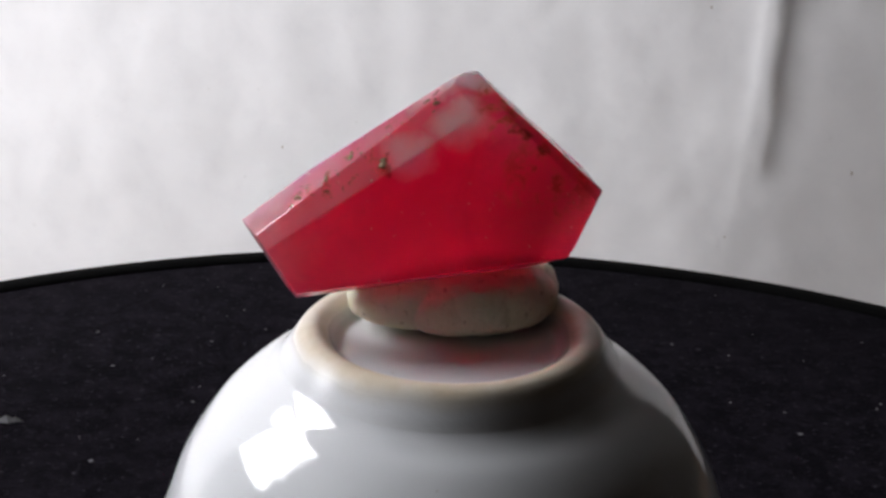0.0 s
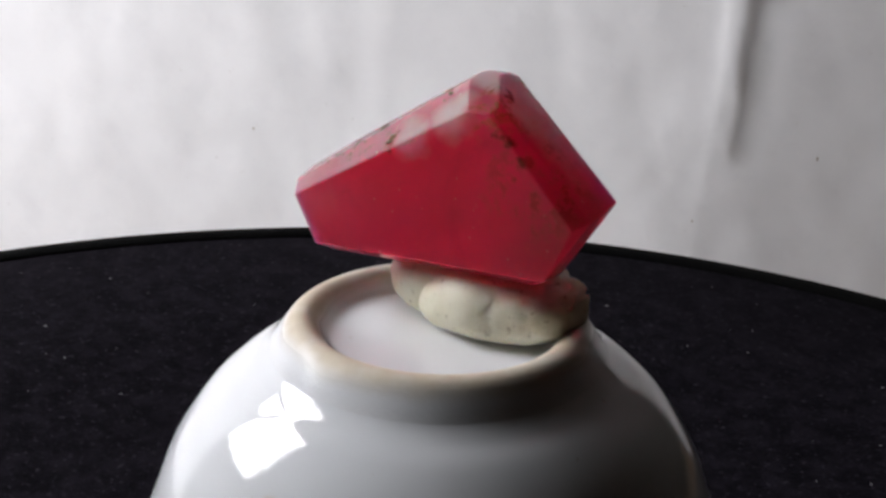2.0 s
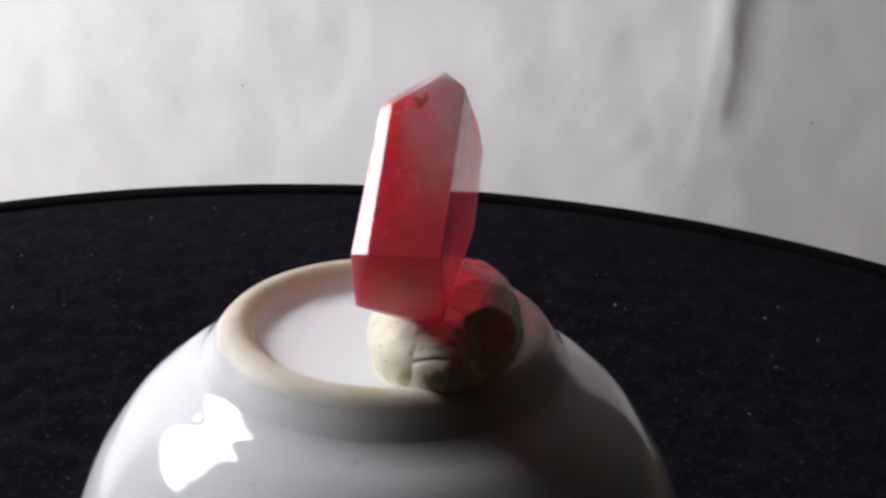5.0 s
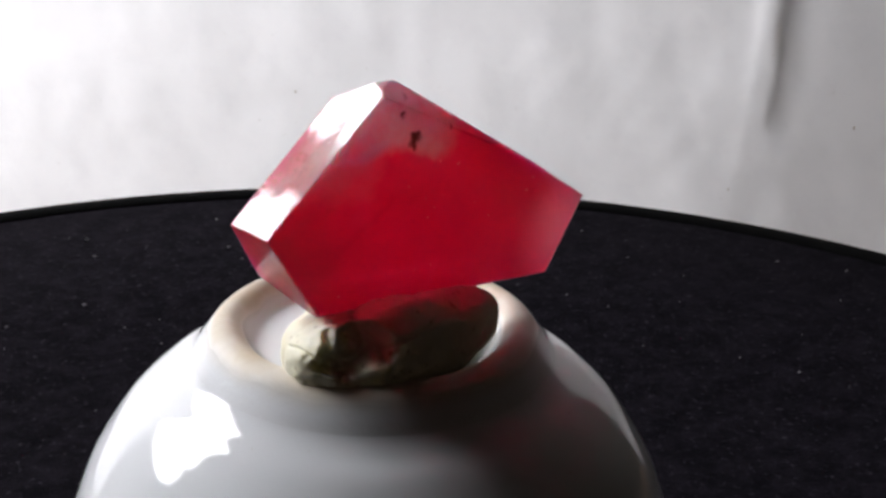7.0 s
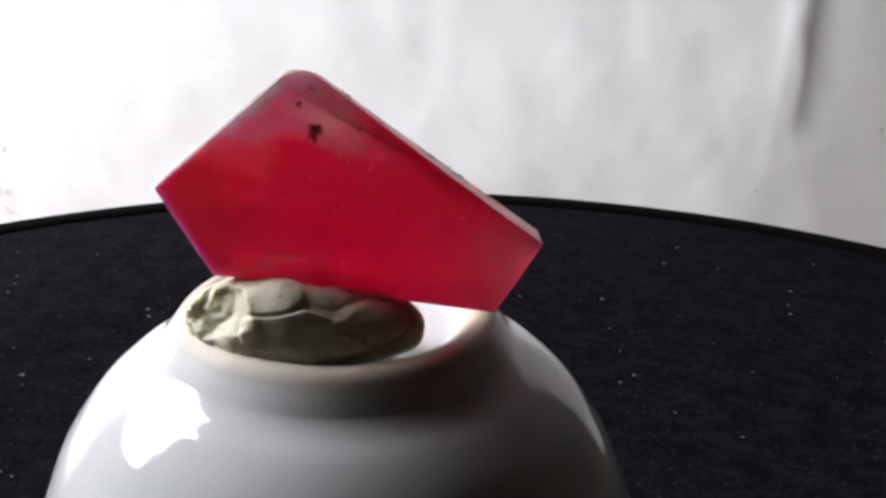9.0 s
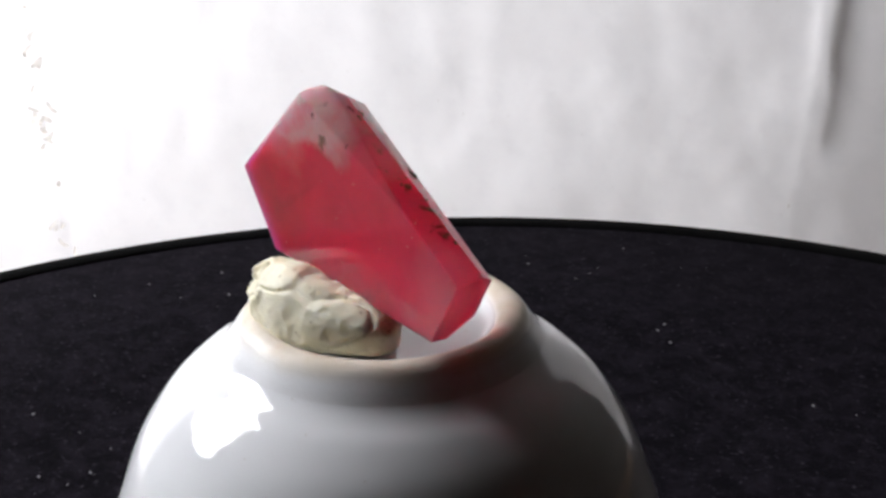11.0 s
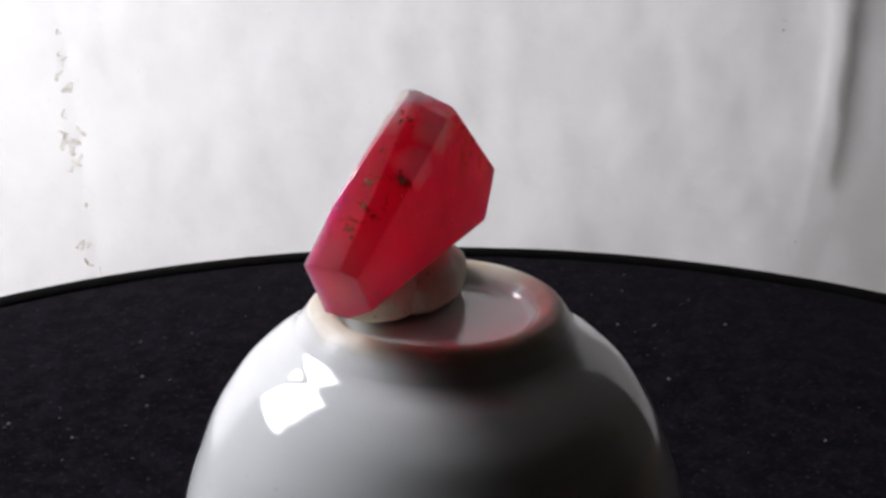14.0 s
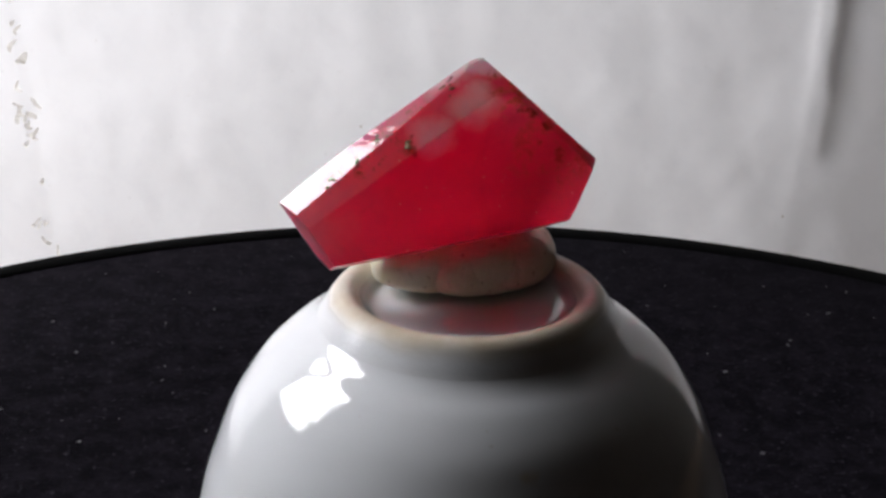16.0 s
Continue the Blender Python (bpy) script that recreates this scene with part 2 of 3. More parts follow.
PLASTIC = plain("black_plastic", (0.012, 0.012, 0.013), (0.02, 0.02, 0.022), 60, 0.45)
RIMBLACK = material("matt_black_rim", (0.004, 0.004, 0.004), 0.9, Specular_IOR_Level=0.03)
WALLPAINT = plain("room_paint", (0.028, 0.021, 0.015), (0.038, 0.029, 0.021), 3, 0.9)
WOOD = plain("table_wood", (0.10, 0.06, 0.035), (0.16, 0.10, 0.06), 14, 0.5)
FLOOR = plain("floor_board", (0.14, 0.10, 0.07), (0.20, 0.15, 0.10), 9, 0.6)
BOARD = plain("board", (0.30, 0.22, 0.14), (0.36, 0.27, 0.18), 20, 0.8)
THREAD = make_thread()
SPECK = plain("brown_speck", (0.34, 0.28, 0.22), (0.48, 0.41, 0.34), 900, 0.8)
MATRIX = plain("brown_matrix", (0.10, 0.055, 0.02), (0.30, 0.20, 0.09), 900, 0.7, 0.0002)
LEAF = plain("dark_leaf", (0.03, 0.07, 0.02), (0.05, 0.10, 0.03), 30, 0.5)
LINT = plain("lint", (0.06, 0.06, 0.065), (0.34, 0.34, 0.35), 300, 0.9)


# ---- mesh helpers ----
def finish(bm, name, mat, smooth=True):
    me = bpy.data.meshes.new(name)
    bmesh.ops.recalc_face_normals(bm, faces=bm.faces)
    bm.to_mesh(me)
    bm.free()
    me.materials.append(mat)
    for p in me.polygons:
        p.use_smooth = smooth
    return me


def part(name, bm, mat, parent=None, label="", smooth=True):
    ob = new(name, finish(bm, name, mat, smooth))
    ob.parent = parent
    if label:
        tagged(ob, label)
    return ob


def thing(name, m, label, category, **more):
    ob = new(name)
    ob.matrix_world = m
    return tagged(ob, label, category, **more)


def box(x0, x1, y0, y1, z0, z1, bevel=0.0):
    bm = bmesh.new()
    bmesh.ops.create_cube(bm, size=1)
    for v in bm.verts:
        v.co = Vector((x0 if v.co.x < 0 else x1, y0 if v.co.y < 0 else y1, z0 if v.co.z < 0 else z1))
    if bevel:
        bmesh.ops.bevel(bm, geom=bm.edges[:], offset=bevel, segments=2, affect="EDGES", profile=0.5)
    return bm


def lathe(profile, n=160, wobble=0.0):
    """A surface of revolution from (radius, height) pairs; a radius of 0 closes it."""
    bm = bmesh.new()
    rings = []
    for r, z in profile:
        if r == 0:
            rings.append([bm.verts.new((0, 0, z))])
        else:
            ring = []
            for i in range(n):
                a = 2 * math.pi * i / n
                q = r * (1 + wobble * noise.noise((math.cos(a) * 1.5, math.sin(a) * 1.5, z * 40)))
                ring.append(bm.verts.new((q * math.cos(a), q * math.sin(a), z)))
            rings.append(ring)
    for a, b in zip(rings, rings[1:]):
        if len(a) == 1 and len(b) == 1:
            continue
        for i in range(n):
            j = (i + 1) % n
            if len(a) == 1:
                bm.faces.new((a[0], b[j], b[i]))
            elif len(b) == 1:
                bm.faces.new((a[i], a[j], b[0]))
            else:
                bm.faces.new((a[i], a[j], b[j], b[i]))
    return bm


def smooth_profile(points, per=6):
    """Catmull-Rom through (r, z) points."""
    out = []
    P = [points[0], *points, points[-1]]
    for i in range(1, len(P) - 2):
        p0, p1, p2, p3 = (np.array(q) for q in P[i - 1:i + 3])
        for s in range(per):
            t = s / per
            q = 0.5 * (2 * p1 + (p2 - p0) * t + (2 * p0 - 5 * p1 + 4 * p2 - p3) * t * t + (3 * p1 - p0 - 3 * p2 + p3) * t ** 3)
            out.append((max(float(q[0]), 1e-5), float(q[1])))
    out.append(tuple(points[-1]))
    return out


# ---- the room ----
TABLE_Z = -0.034
FLOOR_Z = TABLE_Z - 0.75


def build_room():
    x0, x1, y0, y1, z0, z1 = ROOM_X, 1.7, -1.6, ROOM_Y, FLOOR_Z, FLOOR_Z + 2.5
    t = 0.12
    tagged(part("floor", box(x0 - t, x1 + t, y0 - t, y1 + t, z0 - t, z0), FLOOR), "dark brown floor boards of the room", "floor", kind="structure")
    tagged(part("ceiling", box(x0 - t, x1 + t, y0 - t, y1 + t, z1, z1 + t), WALLPAINT), "dim matt painted ceiling", "ceiling", kind="structure")
    # the wall behind the cloth is built round an opening for the added lamp
    wx0, wx1, wz0, wz1 = BACKLIGHT[0] - 0.13, BACKLIGHT[0] + 0.13, BACKLIGHT[2] - 0.35, BACKLIGHT[2] + 0.35
    bm = bmesh.new()
    for a in ((x0 - t, x1 + t, z0, wz0), (x0 - t, x1 + t, wz1, z1), (x0 - t, wx0, wz0, wz1), (wx1, x1 + t, wz0, wz1)):
        b = box(a[0], a[1], y1, y1 + t, a[2], a[3])
        me = bpy.data.meshes.new("tmp")
        b.to_mesh(me)
        b.free()
        bm.from_mesh(me)
    tagged(part("wall_north", bm, WALLPAINT, smooth=False), "dim painted wall with a bright opening", "wall", kind="structure")
    tagged(part("wall_south", box(x0 - t, x1 + t, y0 - t, y0, z0, z1), WALLPAINT), "dim painted room wall", "wall", kind="structure")
    tagged(part("wall_east", box(x1, x1 + t, y0, y1, z0, z1), WALLPAINT), "dim painted room wall", "wall", kind="structure")
    # the window wall is built round its opening
    wy0, wy1, wz0, wz1 = WIN[1] - WIN_W / 2, WIN[1] + WIN_W / 2, WIN[2] - WIN_H / 2, WIN[2] + WIN_H / 2
    bm = bmesh.new()
    for a in ((y0, y1, z0, wz0), (y0, y1, wz1, z1), (y0, wy0, wz0, wz1), (wy1, y1, wz0, wz1)):
        b = box(x0 - t, x0, *a)
        me = bpy.data.meshes.new("tmp")
        b.to_mesh(me)
        b.free()
        bm.from_mesh(me)
    tagged(part("wall_west", bm, WALLPAINT, smooth=False), "dim painted wall with a bright opening", "wall", kind="structure")


build_room()


def build_table():
    th = thing("table", pose(0.12, -0.05, FLOOR_Z), "dark brown wooden table under the turntable", "table")
    h = TABLE_Z - FLOOR_Z
    part("tabletop", box(-0.6, 0.6, -0.42, 0.42, h - 0.03, h, 0.004), WOOD, th, smooth=False)
    for sx in (-0.54, 0.54):
        for sy in (-0.36, 0.36):
            part("leg", box(sx - 0.025, sx + 0.025, sy - 0.025, sy + 0.025, 0, h - 0.03, 0.003), WOOD, th, smooth=False)


build_table()


# ---- the cloth behind ----
CLOTH_Y = 0.1866


def fold_line(zw):
    return 0.0610 + 0.048 * (zw - 0.005) + 0.0008 * math.sin(zw * 75)


def cloth_top(x):
    """Height of the sagging upper hem over the table."""
    return 0.233 + 0.15 * ((x + 0.13) / 0.29) ** 2


def build_backdrop():
    th = thing("backdrop_panel", pose(0, CLOTH_Y, TABLE_Z, 0, 0, 0.52), "creased white cotton cloth sagging from a cord between two posts", "backdrop")
    for x in (-0.354, 0.154):
        part("post", box(x, x + 0.014, 0.004, 0.020, 0, 0.41, 0.002), BOARD, th, smooth=False)
    bm = bmesh.new()
    rings = []
    for i in range(61):
        x = -0.350 + 0.513 * i / 60
        rings.append([bm.verts.new((x, 0.0035 + 0.0022 * math.cos(a), cloth_top(x) + 0.0022 * math.sin(a))) for a in (0.0, 0.785, 1.571, 2.356, 3.142, 3.927, 4.712, 5.498)])
    for r0, r1 in zip(rings, rings[1:]):
        for i in range(8):
            bm.faces.new((r0[i], r0[(i + 1) % 8], r1[(i + 1) % 8], r1[i]))
    part("cord", bm, THREAD, th, "taut white cord")
    def drape(x, z):
        """How far the cloth stands off its hanging plane."""
        zw = z + TABLE_Z
        # the standing fold, its lower end fading out
        c = fold_line(zw)
        rise = min(1.0, max(0.0, (zw - 0.002) / 0.024))
        y = -(0.0002 + 0.0008 * rise) / (1 + math.exp((x - c) / (0.0010 + 0.004 * (1 - rise)))) - 0.20 * min(max(x - c, 0.0), 0.05)
        # soft hanging undulation and small creases
        y += 0.0009 * noise.noise((x * 14, z * 12, 0.3)) + 0.0011 * noise.noise((x * 34 + z * 16, z * 38, 4.0)) + 0.00050 * noise.noise((x * 95 + z * 30, z * 90, 7.0)) + 0.00018 * noise.noise((x * 190, z * 180, 9.0)) + 0.00006 * noise.noise((x * 300, z * 280, 2.0))
        # the seam's ragged ridge
        s = (x + 0.1066 + 0.07 * zw - 0.0012 * noise.noise((z * 160, 1.0, 5.0))) / 0.0016
        y -= (0.0002 + 0.0004 * noise.noise((x * 400, z * 200, 3.0))) * math.exp(-s * s)
        return y

    bm = bmesh.new()
    nx, nz = 540, 240
    X0, X1 = -0.340, 0.148
    grid = []
    for j in range(nz + 1):
        row = []
        for i in range(nx + 1):
            x = X0 + (X1 - X0) * i / nx
            z = cloth_top(x) * j / nz
            row.append(bm.verts.new((x, drape(x, z), z)))
        grid.append(row)
    for j in range(nz):
        for i in range(nx):
            bm.faces.new((grid[j][i], grid[j][i + 1], grid[j + 1][i + 1], grid[j + 1][i]))
    part("cloth", bm, COTTON, th, "creased white cotton cloth with a standing fold")
    # a few dark specks caught in the weave
    for x, zw, r in ((-0.0344, 0.0095, 0.00030), (0.0830, 0.0079, 0.00032), (0.0589, -0.0084, 0.00024), (0.0520, 0.0410, 0.00028)):
        z = zw - TABLE_Z
        fleck = bmesh.new()
        bmesh.ops.create_icosphere(fleck, subdivisions=2, radius=r)
        for v in fleck.verts:
            k = 1 + 0.6 * noise.noise(v.co * 2500 + Vector((x * 700, z * 700, 0)))
            v.co = Vector((x + v.co.x * k * 0.7, drape(x, z) - 0.0001 + v.co.y * 0.35, z + v.co.z * k * 1.3))
        part("speck", fleck, SPECK, th, "small brown speck")
    # the doubled cloth behind the fold: narrow below, wide above
    bm = bmesh.new()
    rows = []
    for j in range(80):
        z = 0.041 + 0.244 * j / 79
        zw = z + TABLE_Z
        c = fold_line(zw)
        wide = 0.0006 + 0.0017 * max(0.0, min(1.0, (zw + 0.012) / 0.05)) + 0.0008 * noise.noise((z * 60, 2.0, 0.0))
        rows.append([bm.verts.new((c - 0.0008 + wide * i / 8, 0.0035 - 0.20 * wide * i / 8 + 0.0008 * math.sin(i * 0.9 + z * 20), z)) for i in range(9)])
    for r0, r1 in zip(rows, rows[1:]):
        for i in range(8):
            bm.faces.new((r0[i], r0[i + 1], r1[i + 1], r1[i]))
    part("fold", bm, COTTON, th, "doubled cloth of the fold")
    # frayed seam: short bent threads and tufts along a nearly upright line
    rng = random.Random(11)
    bm = bmesh.new()

    def tuft(cx, cz, length, width, ang, bow):
        n = 6
        rowa, rowb = [], []
        for i in range(n + 1):
            f = i / n
            w = width * (0.35 + 0.65 * math.sin(math.pi * min(1, f * 0.9 + 0.1)))
            dx = math.cos(ang) * length * (f - 0.5) - math.sin(ang) * bow * math.sin(math.pi * f)
            dz = math.sin(ang) * length * (f - 0.5) + math.cos(ang) * bow * math.sin(math.pi * f)
            y = -0.0052 - 0.0012 * math.sin(math.pi * f)
            rowa.append(bm.verts.new((cx + dx + math.sin(ang) * w, y, cz + dz - math.cos(ang) * w)))
            rowb.append(bm.verts.new((cx + dx - math.sin(ang) * w, y - 0.0003, cz + dz + math.cos(ang) * w)))
        for i in range(n):
            bm.faces.new((rowa[i], rowa[i + 1], rowb[i + 1], rowb[i]))

    for i in range(92):
        z = rng.uniform(0.0, 0.225)
        zw = z + TABLE_Z
        cx = -0.1066 - 0.07 * zw + rng.gauss(0, 0.0011)
        tuft(cx, z, rng.uniform(0.0010, 0.0034), rng.uniform(0.00020, 0.00062), rng.uniform(0.3, 2.8), rng.uniform(-0.0007, 0.0007))
    part("frayed_seam", bm, THREAD, th, "frayed white threads along a seam")


build_backdrop()


# ---- the turntable and what turns on it ----
DISC = (-0.00156, -0.00056, 0.0)
CUP = (0.00045, 0.01037, 0.0)
CUP_H = 0.0482


def build_turntable():
    th = thing("turntable", pose(*DISC), "round black velvet-topped turntable with a narrow rim", "turntable")
    part("velvet_top", lathe([(0.0, 0.0), (0.05, 0.0), (0.10, 0.0), (0.1488, 0.0), (0.1492, -0.0012), (0.1492, -0.004), (0.0, -0.004)], 256), VELVET, th, "black velvet with grey lint")
    part("rim", lathe([(0.1496, -0.0044), (0.1496, -0.0004), (0.1500, 0.0002), (0.1538, 0.0002), (0.1546, -0.0006), (0.1546, -0.0165), (0.1530, -0.018), (0.1504, -0.018), (0.1504, -0.0044), (0.1496, -0.0044)], 256), RIMBLACK, th, "matt black rim")
    part("body", lathe([(0.0, -0.0045), (0.1460, -0.0045), (0.1494, -0.0050), (0.1494, -0.018), (0.06, -0.018), (0.06, -0.028), (0.0, -0.028)], 128), PLASTIC, th)
    part("base", lathe([(0.0, -0.0285), (0.095, -0.0285), (0.097, -0.030), (0.097, TABLE_Z), (0.0, TABLE_Z)], 128), PLASTIC, th)
    return th


def build_cup():
    th = thing("teacup", pose(*CUP), "glossy white porcelain teacup upside down on black velvet", "cup")
    outer = smooth_profile([(0.0318, 0.0002), (0.0318, 0.004), (0.0313, 0.010), (0.0308, 0.018), (0.0294, 0.0250), (0.0278, 0.0300), (0.0263, 0.0340),
                            (0.0245, 0.0372), (0.0226, 0.0399), (0.0199, 0.0425), (0.0178, 0.0440), (0.0166, 0.0451), (0.0159, 0.0462)])
    # inside of the cup, out of sight below
    inner = [(0.0155, 0.0420), (0.0185, 0.0400), (0.0225, 0.0340), (0.0255, 0.0255), (0.0278, 0.015), (0.0292, 0.006), (0.0302, 0.0004), (0.0318, 0.0002)]
    well = smooth_profile([(0.0096, 0.0464), (0.0106, 0.0465), (0.0113, 0.0470)], 4)
    outer = [(r * (1 + 0.007 * min(1.0, (0.0462 - z) / 0.010)), z - 0.0004 * min(1.0, z / 0.03)) for r, z in outer]
    outer.append((0.01527, 0.04667))      # runs on under the foot ring
    part("body", lathe(outer, 192), PORCELAIN, th, "glossy white porcelain bowl")
    part("lining", lathe(list(reversed(inner)) + [(0.0, 0.0430)], 96), PORCELAIN, th)
    well = [(r, z - 0.0004) for r, z in well]
    part("base", lathe([(0.0, 0.0460)] + well, 192), PORCELAIN, th, "white recessed base inside the foot")
    ring = smooth_profile([(0.0159, 0.0462), (0.0153, 0.0471), (0.0147, 0.0479), (0.0140, 0.0484), (0.0131, 0.0485), (0.0122, 0.0480), (0.0113, 0.0470)], 6)
    ring = [(0.01658, 0.04512)] + ring
    ring = [(r, z - 0.0004) for r, z in ring]
    part("foot_ring", lathe(ring, 192), BISQUE, th, "tan unglazed foot ring")
    return th


def build_putty(m):
    th = thing("putty", m, "lump of off-white putty pressed onto the cup's base", "putty")
    # the lump's footprint by angle round its middle, with a cleft where two rolls meet
    mid = (0.0020, 0.0057)
    edge = [(0.0128, 0.0060), (0.0112, 0.0032), (0.0072, 0.0004), (0.0020, -0.0008), (-0.0022, 0.0014), (-0.0072, 0.0032), (-0.0096, 0.0056),
            (-0.0085, 0.0078), (-0.0055, 0.0098), (-0.0008, 0.0120), (0.0040, 0.0122), (0.0088, 0.0103), (0.0120, 0.0084)]
    polar = sorted((math.atan2(y - mid[1], x - mid[0]), math.hypot(x - mid[0], y - mid[1])) for x, y in edge)
    angles = np.array([a for a, r in polar])
    reach = np.array([r for a, r in polar])
    angles = np.concatenate([angles - 2 * math.pi, angles, angles + 2 * math.pi])
    reach = np.concatenate([reach, reach, reach])

    def radius(a):
        return float(np.mean(np.interp([a + d for d in (-0.12, -0.06, 0, 0.06, 0.12)], angles, reach)))

    bm = bmesh.new()
    bmesh.ops.create_icosphere(bm, subdivisions=7, radius=1)
    for v in bm.verts:
        p = v.co.copy()
        q = math.hypot(p.x, p.y)
        a = math.atan2(p.y, p.x)
        r = radius(a) * q ** 0.7
        x, y = mid[0] + r * math.cos(a), mid[1] + r * math.sin(a)
        high = 0.0046 + 0.0016 * max(0.0, min(1.0, (y - 0.0055) / 0.004)) * max(0.2, min(1.0, (x + 0.009) / 0.012))
        z = 0.0004 + (high - 0.0004) * p.z ** 0.85 if p.z > 0 else 0.0004 - 0.0024 * (-p.z) ** 0.6
        # pressed flats, rolled edges and cracks
        n0 = noise.noise((x * 150 + 3.0, y * 150, z * 200))
        roll = abs(noise.noise((x * 120, y * 120 + 9.0, z * 260)))
        crack = max(0.0, 0.05 - abs(noise.noise((x * 140 + 20.0, y * 140, z * 200)))) / 0.05
        fine = noise.noise((x * 900, y * 900, z * 900))
        rough = max(0.0, min(1.0, (y - 0.002) / 0.004)) * 0.75 + 0.25
        s = 0.00045 * n0 - 0.0005 * roll * rough - 0.00030 * crack * rough + 0.00012 * fine * rough
        v.co = Vector((x + s * p.x * 0.8, y + s * p.y * 0.8, max(z + s * p.z, -0.0021)))
        # a round hollow pressed into the outer end, with a raised lip
        d = (v.co - Vector((0.0088, 0.0104, 0.0030))).length / 0.0030
        d *= 1 + 0.55 * noise.noise((x * 260, y * 260, z * 420)) + 0.25 * noise.noise((x * 700, y * 700, z * 700))
        push = 0.0009 * max(0.0, 1 - d * d) - 0.0003 * math.exp(-((d - 1.15) / 0.30) ** 2)
        # crumbs at the torn end
        torn = max(0.0, min(1.0, (x - 0.0070) / 0.004))
        push -= torn * (0.0005 * noise.noise((x * 650, y * 650, z * 650)) + 0.0003 * noise.noise((x * 1500, y * 1500, z * 1500)))
        v.co -= Vector((0.25, 0.87, 0.42)) * push
    part("lump", bm, PUTTY, th)
    # a rolled lobe bulges out under the near face of the stone
    bm = bmesh.new()
    bmesh.ops.create_icosphere(bm, subdivisions=6, radius=1)
    for v in bm.verts:
        p = v.co.copy()
        q = max(math.hypot(p.x, p.y), 1e-6)
        k = q ** -0.28
        x, y = 0.0078 * p.x * k, 0.0040 * p.y * k
        z = 0.0004 + 0.0036 * p.z if p.z > 0 else 0.0004 - 0.0024 * (-p.z) ** 0.6
        s = 0.0005 * noise.noise((x * 170, y * 170 + 4.0, z * 200)) + 0.00015 * noise.noise((x * 700, y * 700, z * 700))
        v.co = Vector((0.0044 + x + s * p.x + 0.05 * y, 0.0034 + y + s * p.y + 0.12 * x, max(z + s * p.z, -0.0021)))
    part("rolled_lobe", bm, PUTTY, th)
    return th


def build_crystal(m):
    th = thing("crystal", m, "translucent red faceted crystal with pale crown and brown specks", "crystal")
    # each facet is a cut: its outward normal and its distance from the middle of the seat
    facets = {
        "near_face": ((-0.0283, -0.9994, 0.0181), 0.00034), "far_face": ((-0.0229, 0.9993, -0.0280), 0.00606),
        "long_end": ((-0.8523, -0.1529, -0.5002), 0.01079), "heel": ((0.5483, -0.0986, -0.8305), 0.00102),
        "short_end": ((0.8496, 0.0633, -0.5236), 0.00641), "short_side": ((0.6800, -0.0300, 0.7330), 0.01944),
        "crown": ((0.1000, 0.1000, 0.9900), 0.02430), "near_crown": ((-0.0465, -0.5050, 0.8619), 0.01809),
        "long_side": ((-0.5598, -0.1792, 0.8090), 0.01772),
        "far_chamfer": ((-0.3905, 0.6080, 0.6912), 0.01869), "near_chamfer": ((-0.4313, -0.6018, 0.6720), 0.01318),
        "short_chamfer": ((0.5500, -0.5900, 0.5900), 0.01510), "short_far_chamfer": ((0.5068, 0.7345, 0.4513), 0.01835),
        "keel_near": ((0.0644, -0.4733, -0.8785), -0.00457), "keel_far": ((0.0667, 0.2934, -0.9537), -0.00209),
        "end_chamfer": ((0.8264, -0.4331, -0.3597), 0.00754),
    }
    bm = box(-0.03, 0.03, -0.02, 0.03, -0.01, 0.04)
    for normal, away in facets.values():
        no = Vector(normal).normalized()
        r = bmesh.ops.bisect_plane(bm, geom=bm.verts[:] + bm.edges[:] + bm.faces[:], dist=1e-7, plane_co=no * away, plane_no=no, clear_outer=True)
        rim = [e for e in r["geom_cut"] if isinstance(e, bmesh.types.BMEdge)]
        if len(rim) > 2:
            bmesh.ops.contextual_create(bm, geom=rim)
    bmesh.ops.remove_doubles(bm, verts=bm.verts[:], dist=1e-4)
    bmesh.ops.recalc_face_normals(bm, faces=bm.faces)
    bmesh.ops.bevel(bm, geom=bm.edges[:], offset=0.00010, segments=1, affect="EDGES")
    stone = part("stone", bm, CRYSTAL, th, smooth=False)
    # grains of brown matrix that sit in the skin of the stone
    rng = random.Random(4)
    seeds = ((-0.0066, 0.0012, 0.00050), (-0.0092, 0.0036, 0.00042), (-0.0116, 0.0029, 0.00034), (-0.0143, 0.0032, 0.00038),
             (-0.0012, 0.0030, 0.00034), (-0.0018, 0.0038, 0.00026))
    grains = [(x, y, 0.75 * r) for x, y, r in seeds]
    grains += [(x + rng.gauss(0, 0.0006), y + rng.gauss(0, 0.0005), r * rng.uniform(0.3, 0.55)) for x, y, r in seeds for _ in range(2)]
    for x, y, r in grains:
        cuts = [facets[name] for name in ("long_side", "near_chamfer", "far_chamfer", "crown", "near_crown")]
        z = min((away - n[0] * x - n[1] * y) / n[2] for n, away in cuts) - 0.55 * r
        g = bmesh.new()
        bmesh.ops.create_icosphere(g, subdivisions=2, radius=r)
        shift = Vector((x * 9000, y * 9000, 0))
        for v in g.verts:
            k = 1 + 0.8 * noise.noise(v.co * 2600 + shift)
            v.co = Vector((v.co.x * k * 1.5, v.co.y * k * 1.1, v.co.z * k * 0.8))
        ob = part("matrix_grain", g, MATRIX, stone, "brown mineral grain", smooth=False)
        ob.matrix_basis = pose(x, y, z, 0, -31, rng.uniform(-80, 80))
    return th


SEAT = pose(0.00046, 0.01040, CUP_H, 0, 0, 13.18)
turntable, cup = build_turntable(), build_cup()
putty, crystal = build_putty(SEAT), build_crystal(SEAT)


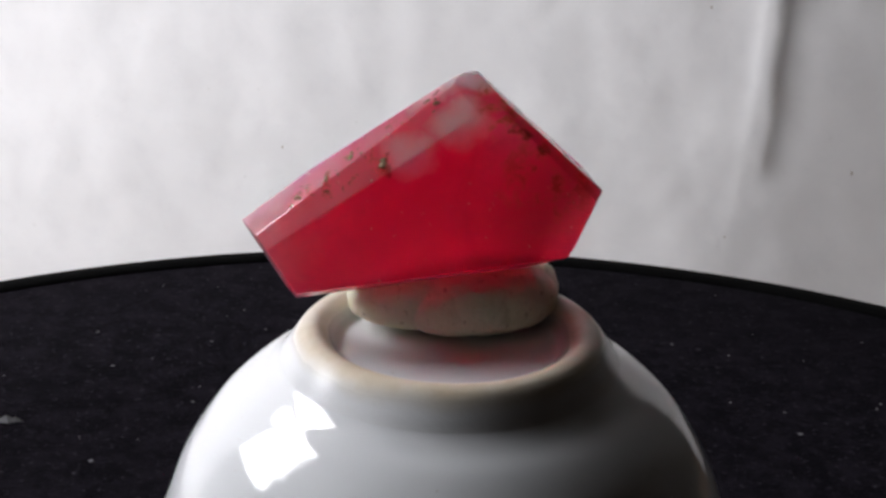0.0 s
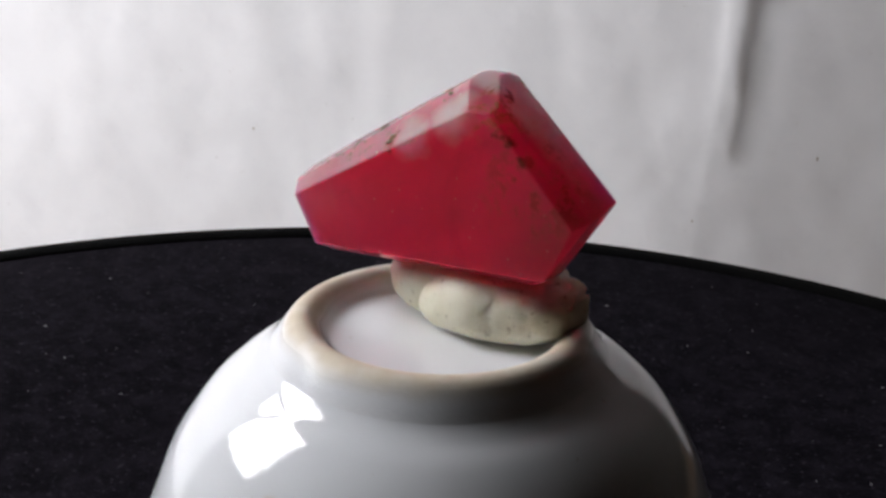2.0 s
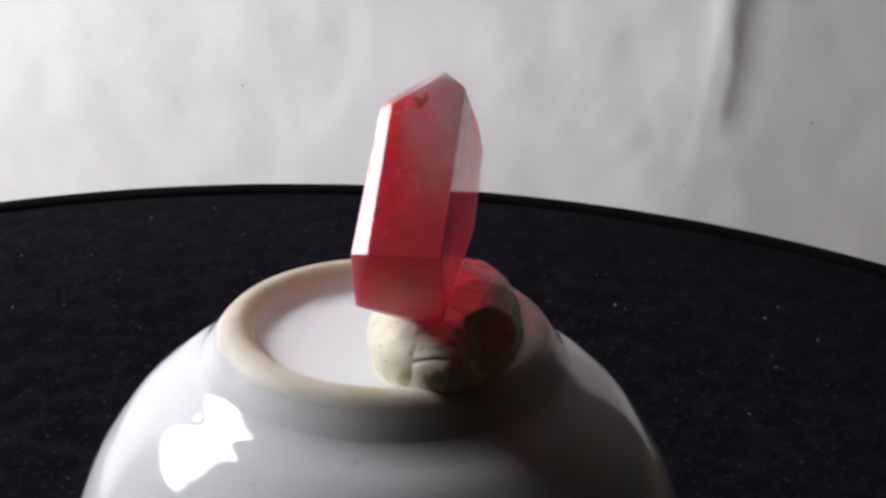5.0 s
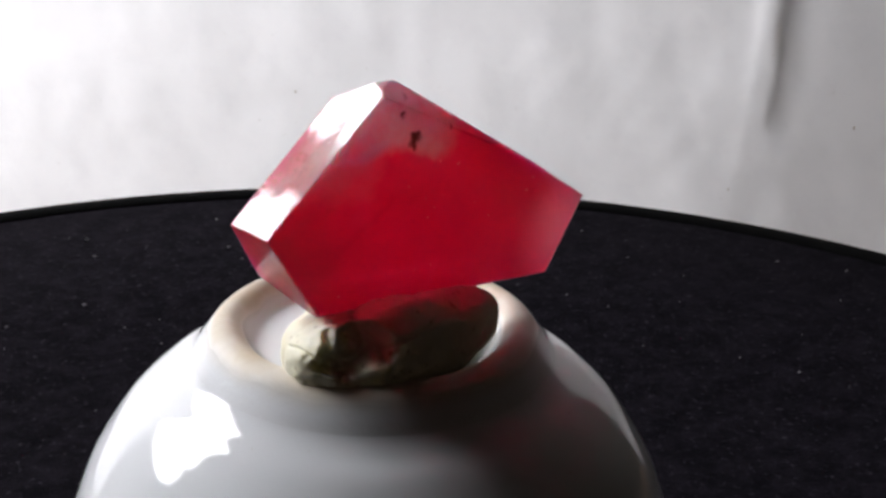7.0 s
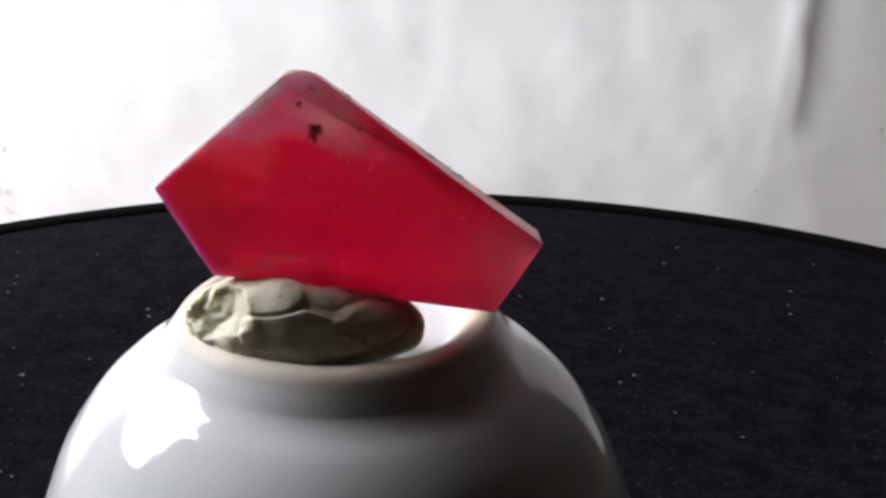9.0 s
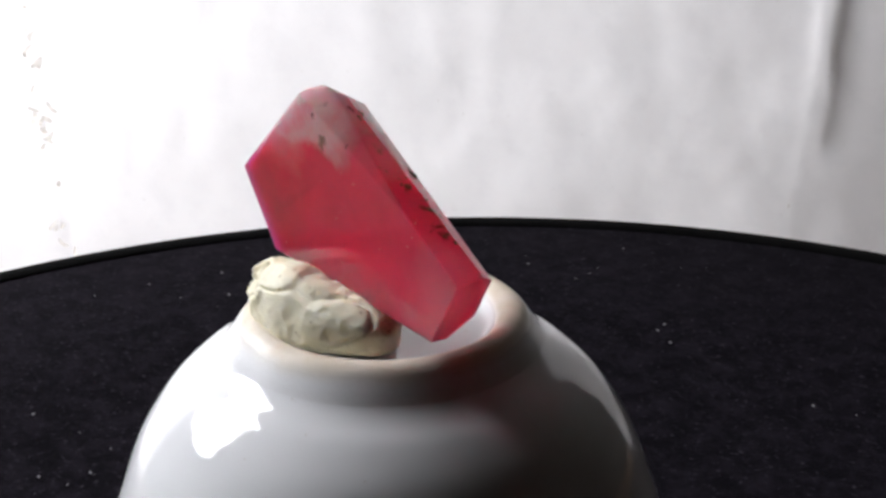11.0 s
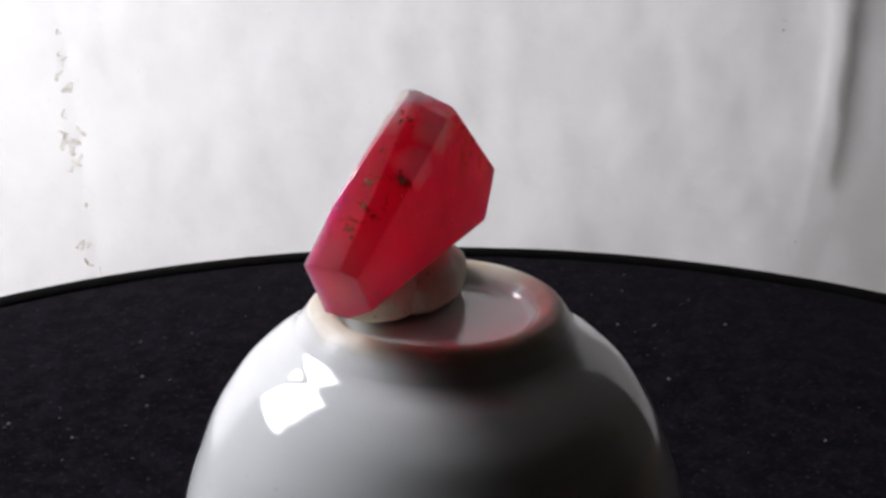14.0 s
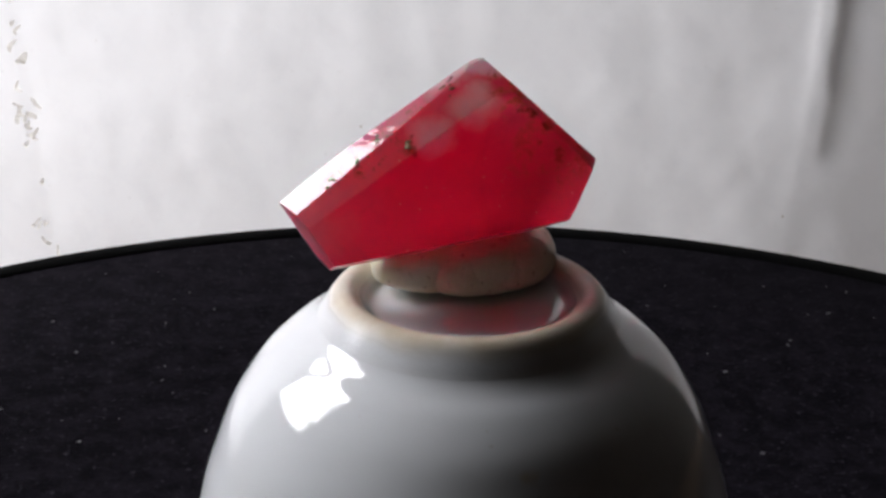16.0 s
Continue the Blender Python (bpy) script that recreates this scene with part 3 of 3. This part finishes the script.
def build_lint():
    """Dust and fibres on the velvet."""
    rng = random.Random(7)
    bm = bmesh.new()
    spots = [(-0.0645, 0.0793, 0.0011)] + [(-0.0645 + rng.gauss(0, 0.0012), 0.0793 + rng.gauss(0, 0.0008), 0.0007) for _ in range(5)]
    for _ in range(300):
        r, a = 0.144 * math.sqrt(rng.random()), rng.uniform(0, 2 * math.pi)
        spots.append((r * math.cos(a), r * math.sin(a), rng.choice((0.00012, 0.00016, 0.0002, 0.0003))))
    for x, y, r in spots:
        if math.hypot(x - CUP[0], y - CUP[1]) < 0.036:
            continue
        a = rng.uniform(0, math.pi)
        lo = [bm.verts.new((x + r * 1.6 * math.cos(a + k) * rng.uniform(0.6, 1.2), y + r * math.sin(a + k) * rng.uniform(0.6, 1.2), 0.00002)) for k in (0, 1.6, 3.1, 4.7)]
        top = bm.verts.new((x, y, r * 0.9))
        for i in range(4):
            bm.faces.new((lo[i], lo[(i + 1) % 4], top))
    ob = part("lint", bm, LINT, smooth=False)
    return tagged(ob, "grey specks of lint scattered on black velvet", "lint", kind="stuff")


def build_edge_leaves():
    """Unseen leaves added outside the window, round its opening, to make its reflection ragged."""
    rng = random.Random(3)
    bm = bmesh.new()
    hw, hh = WIN_W / 2, WIN_H / 2
    for i in range(420):
        side = rng.random()
        d = abs(rng.gauss(0, 0.022))
        if side < 0.22:
            u, w = rng.uniform(-hw, hw), -hh + d
        elif side < 0.40:
            u, w = rng.uniform(-hw, hw), hh - d
        elif side < 0.58:
            u, w = -hw + d, rng.uniform(-hh, hh)
        elif side < 0.72:
            u, w = hw - d, rng.uniform(-hh, hh)
        else:
            # a bough across the lower far corner trims the reflected window there
            f = rng.random()
            u, w = hw - 0.22 * f + d, -hh + 0.18 * (1 - f) - d
        y, z = WIN[1] + 1.22 * u + 0.05, WIN[2] + 1.22 * w + 0.09
        m = Matrix.Translation((WIN[0] - 0.15 + rng.uniform(-0.02, 0.02), y, z)) @ Euler([rng.uniform(0, 6.3) for _ in range(3)]).to_matrix().to_4x4()
        n = rng.uniform(0.016, 0.034)
        v = [bm.verts.new(m @ Vector(q)) for q in ((-n, 0, 0), (-n * 0.2, n * 0.45, 0.006), (n, 0, 0), (-n * 0.2, -n * 0.45, 0.006))]
        bm.faces.new((v[0], v[1], v[2]))
        bm.faces.new((v[0], v[2], v[3]))
    tagged(part("edge_leaves", bm, LEAF, smooth=False), "dark leaves added outside the window to rag its reflection", "shrub", kind="stuff")


lint = build_lint()
build_edge_leaves()


def motions():
    times = [0.5 * i for i in range(33)]
    for ob in (turntable, cup, putty, crystal, lint):
        start = ob.matrix_basis.copy()
        walk(ob, [(t, pose(0, 0, 0, 0, 0, SPIN * t) @ start) for t in times])


motions()
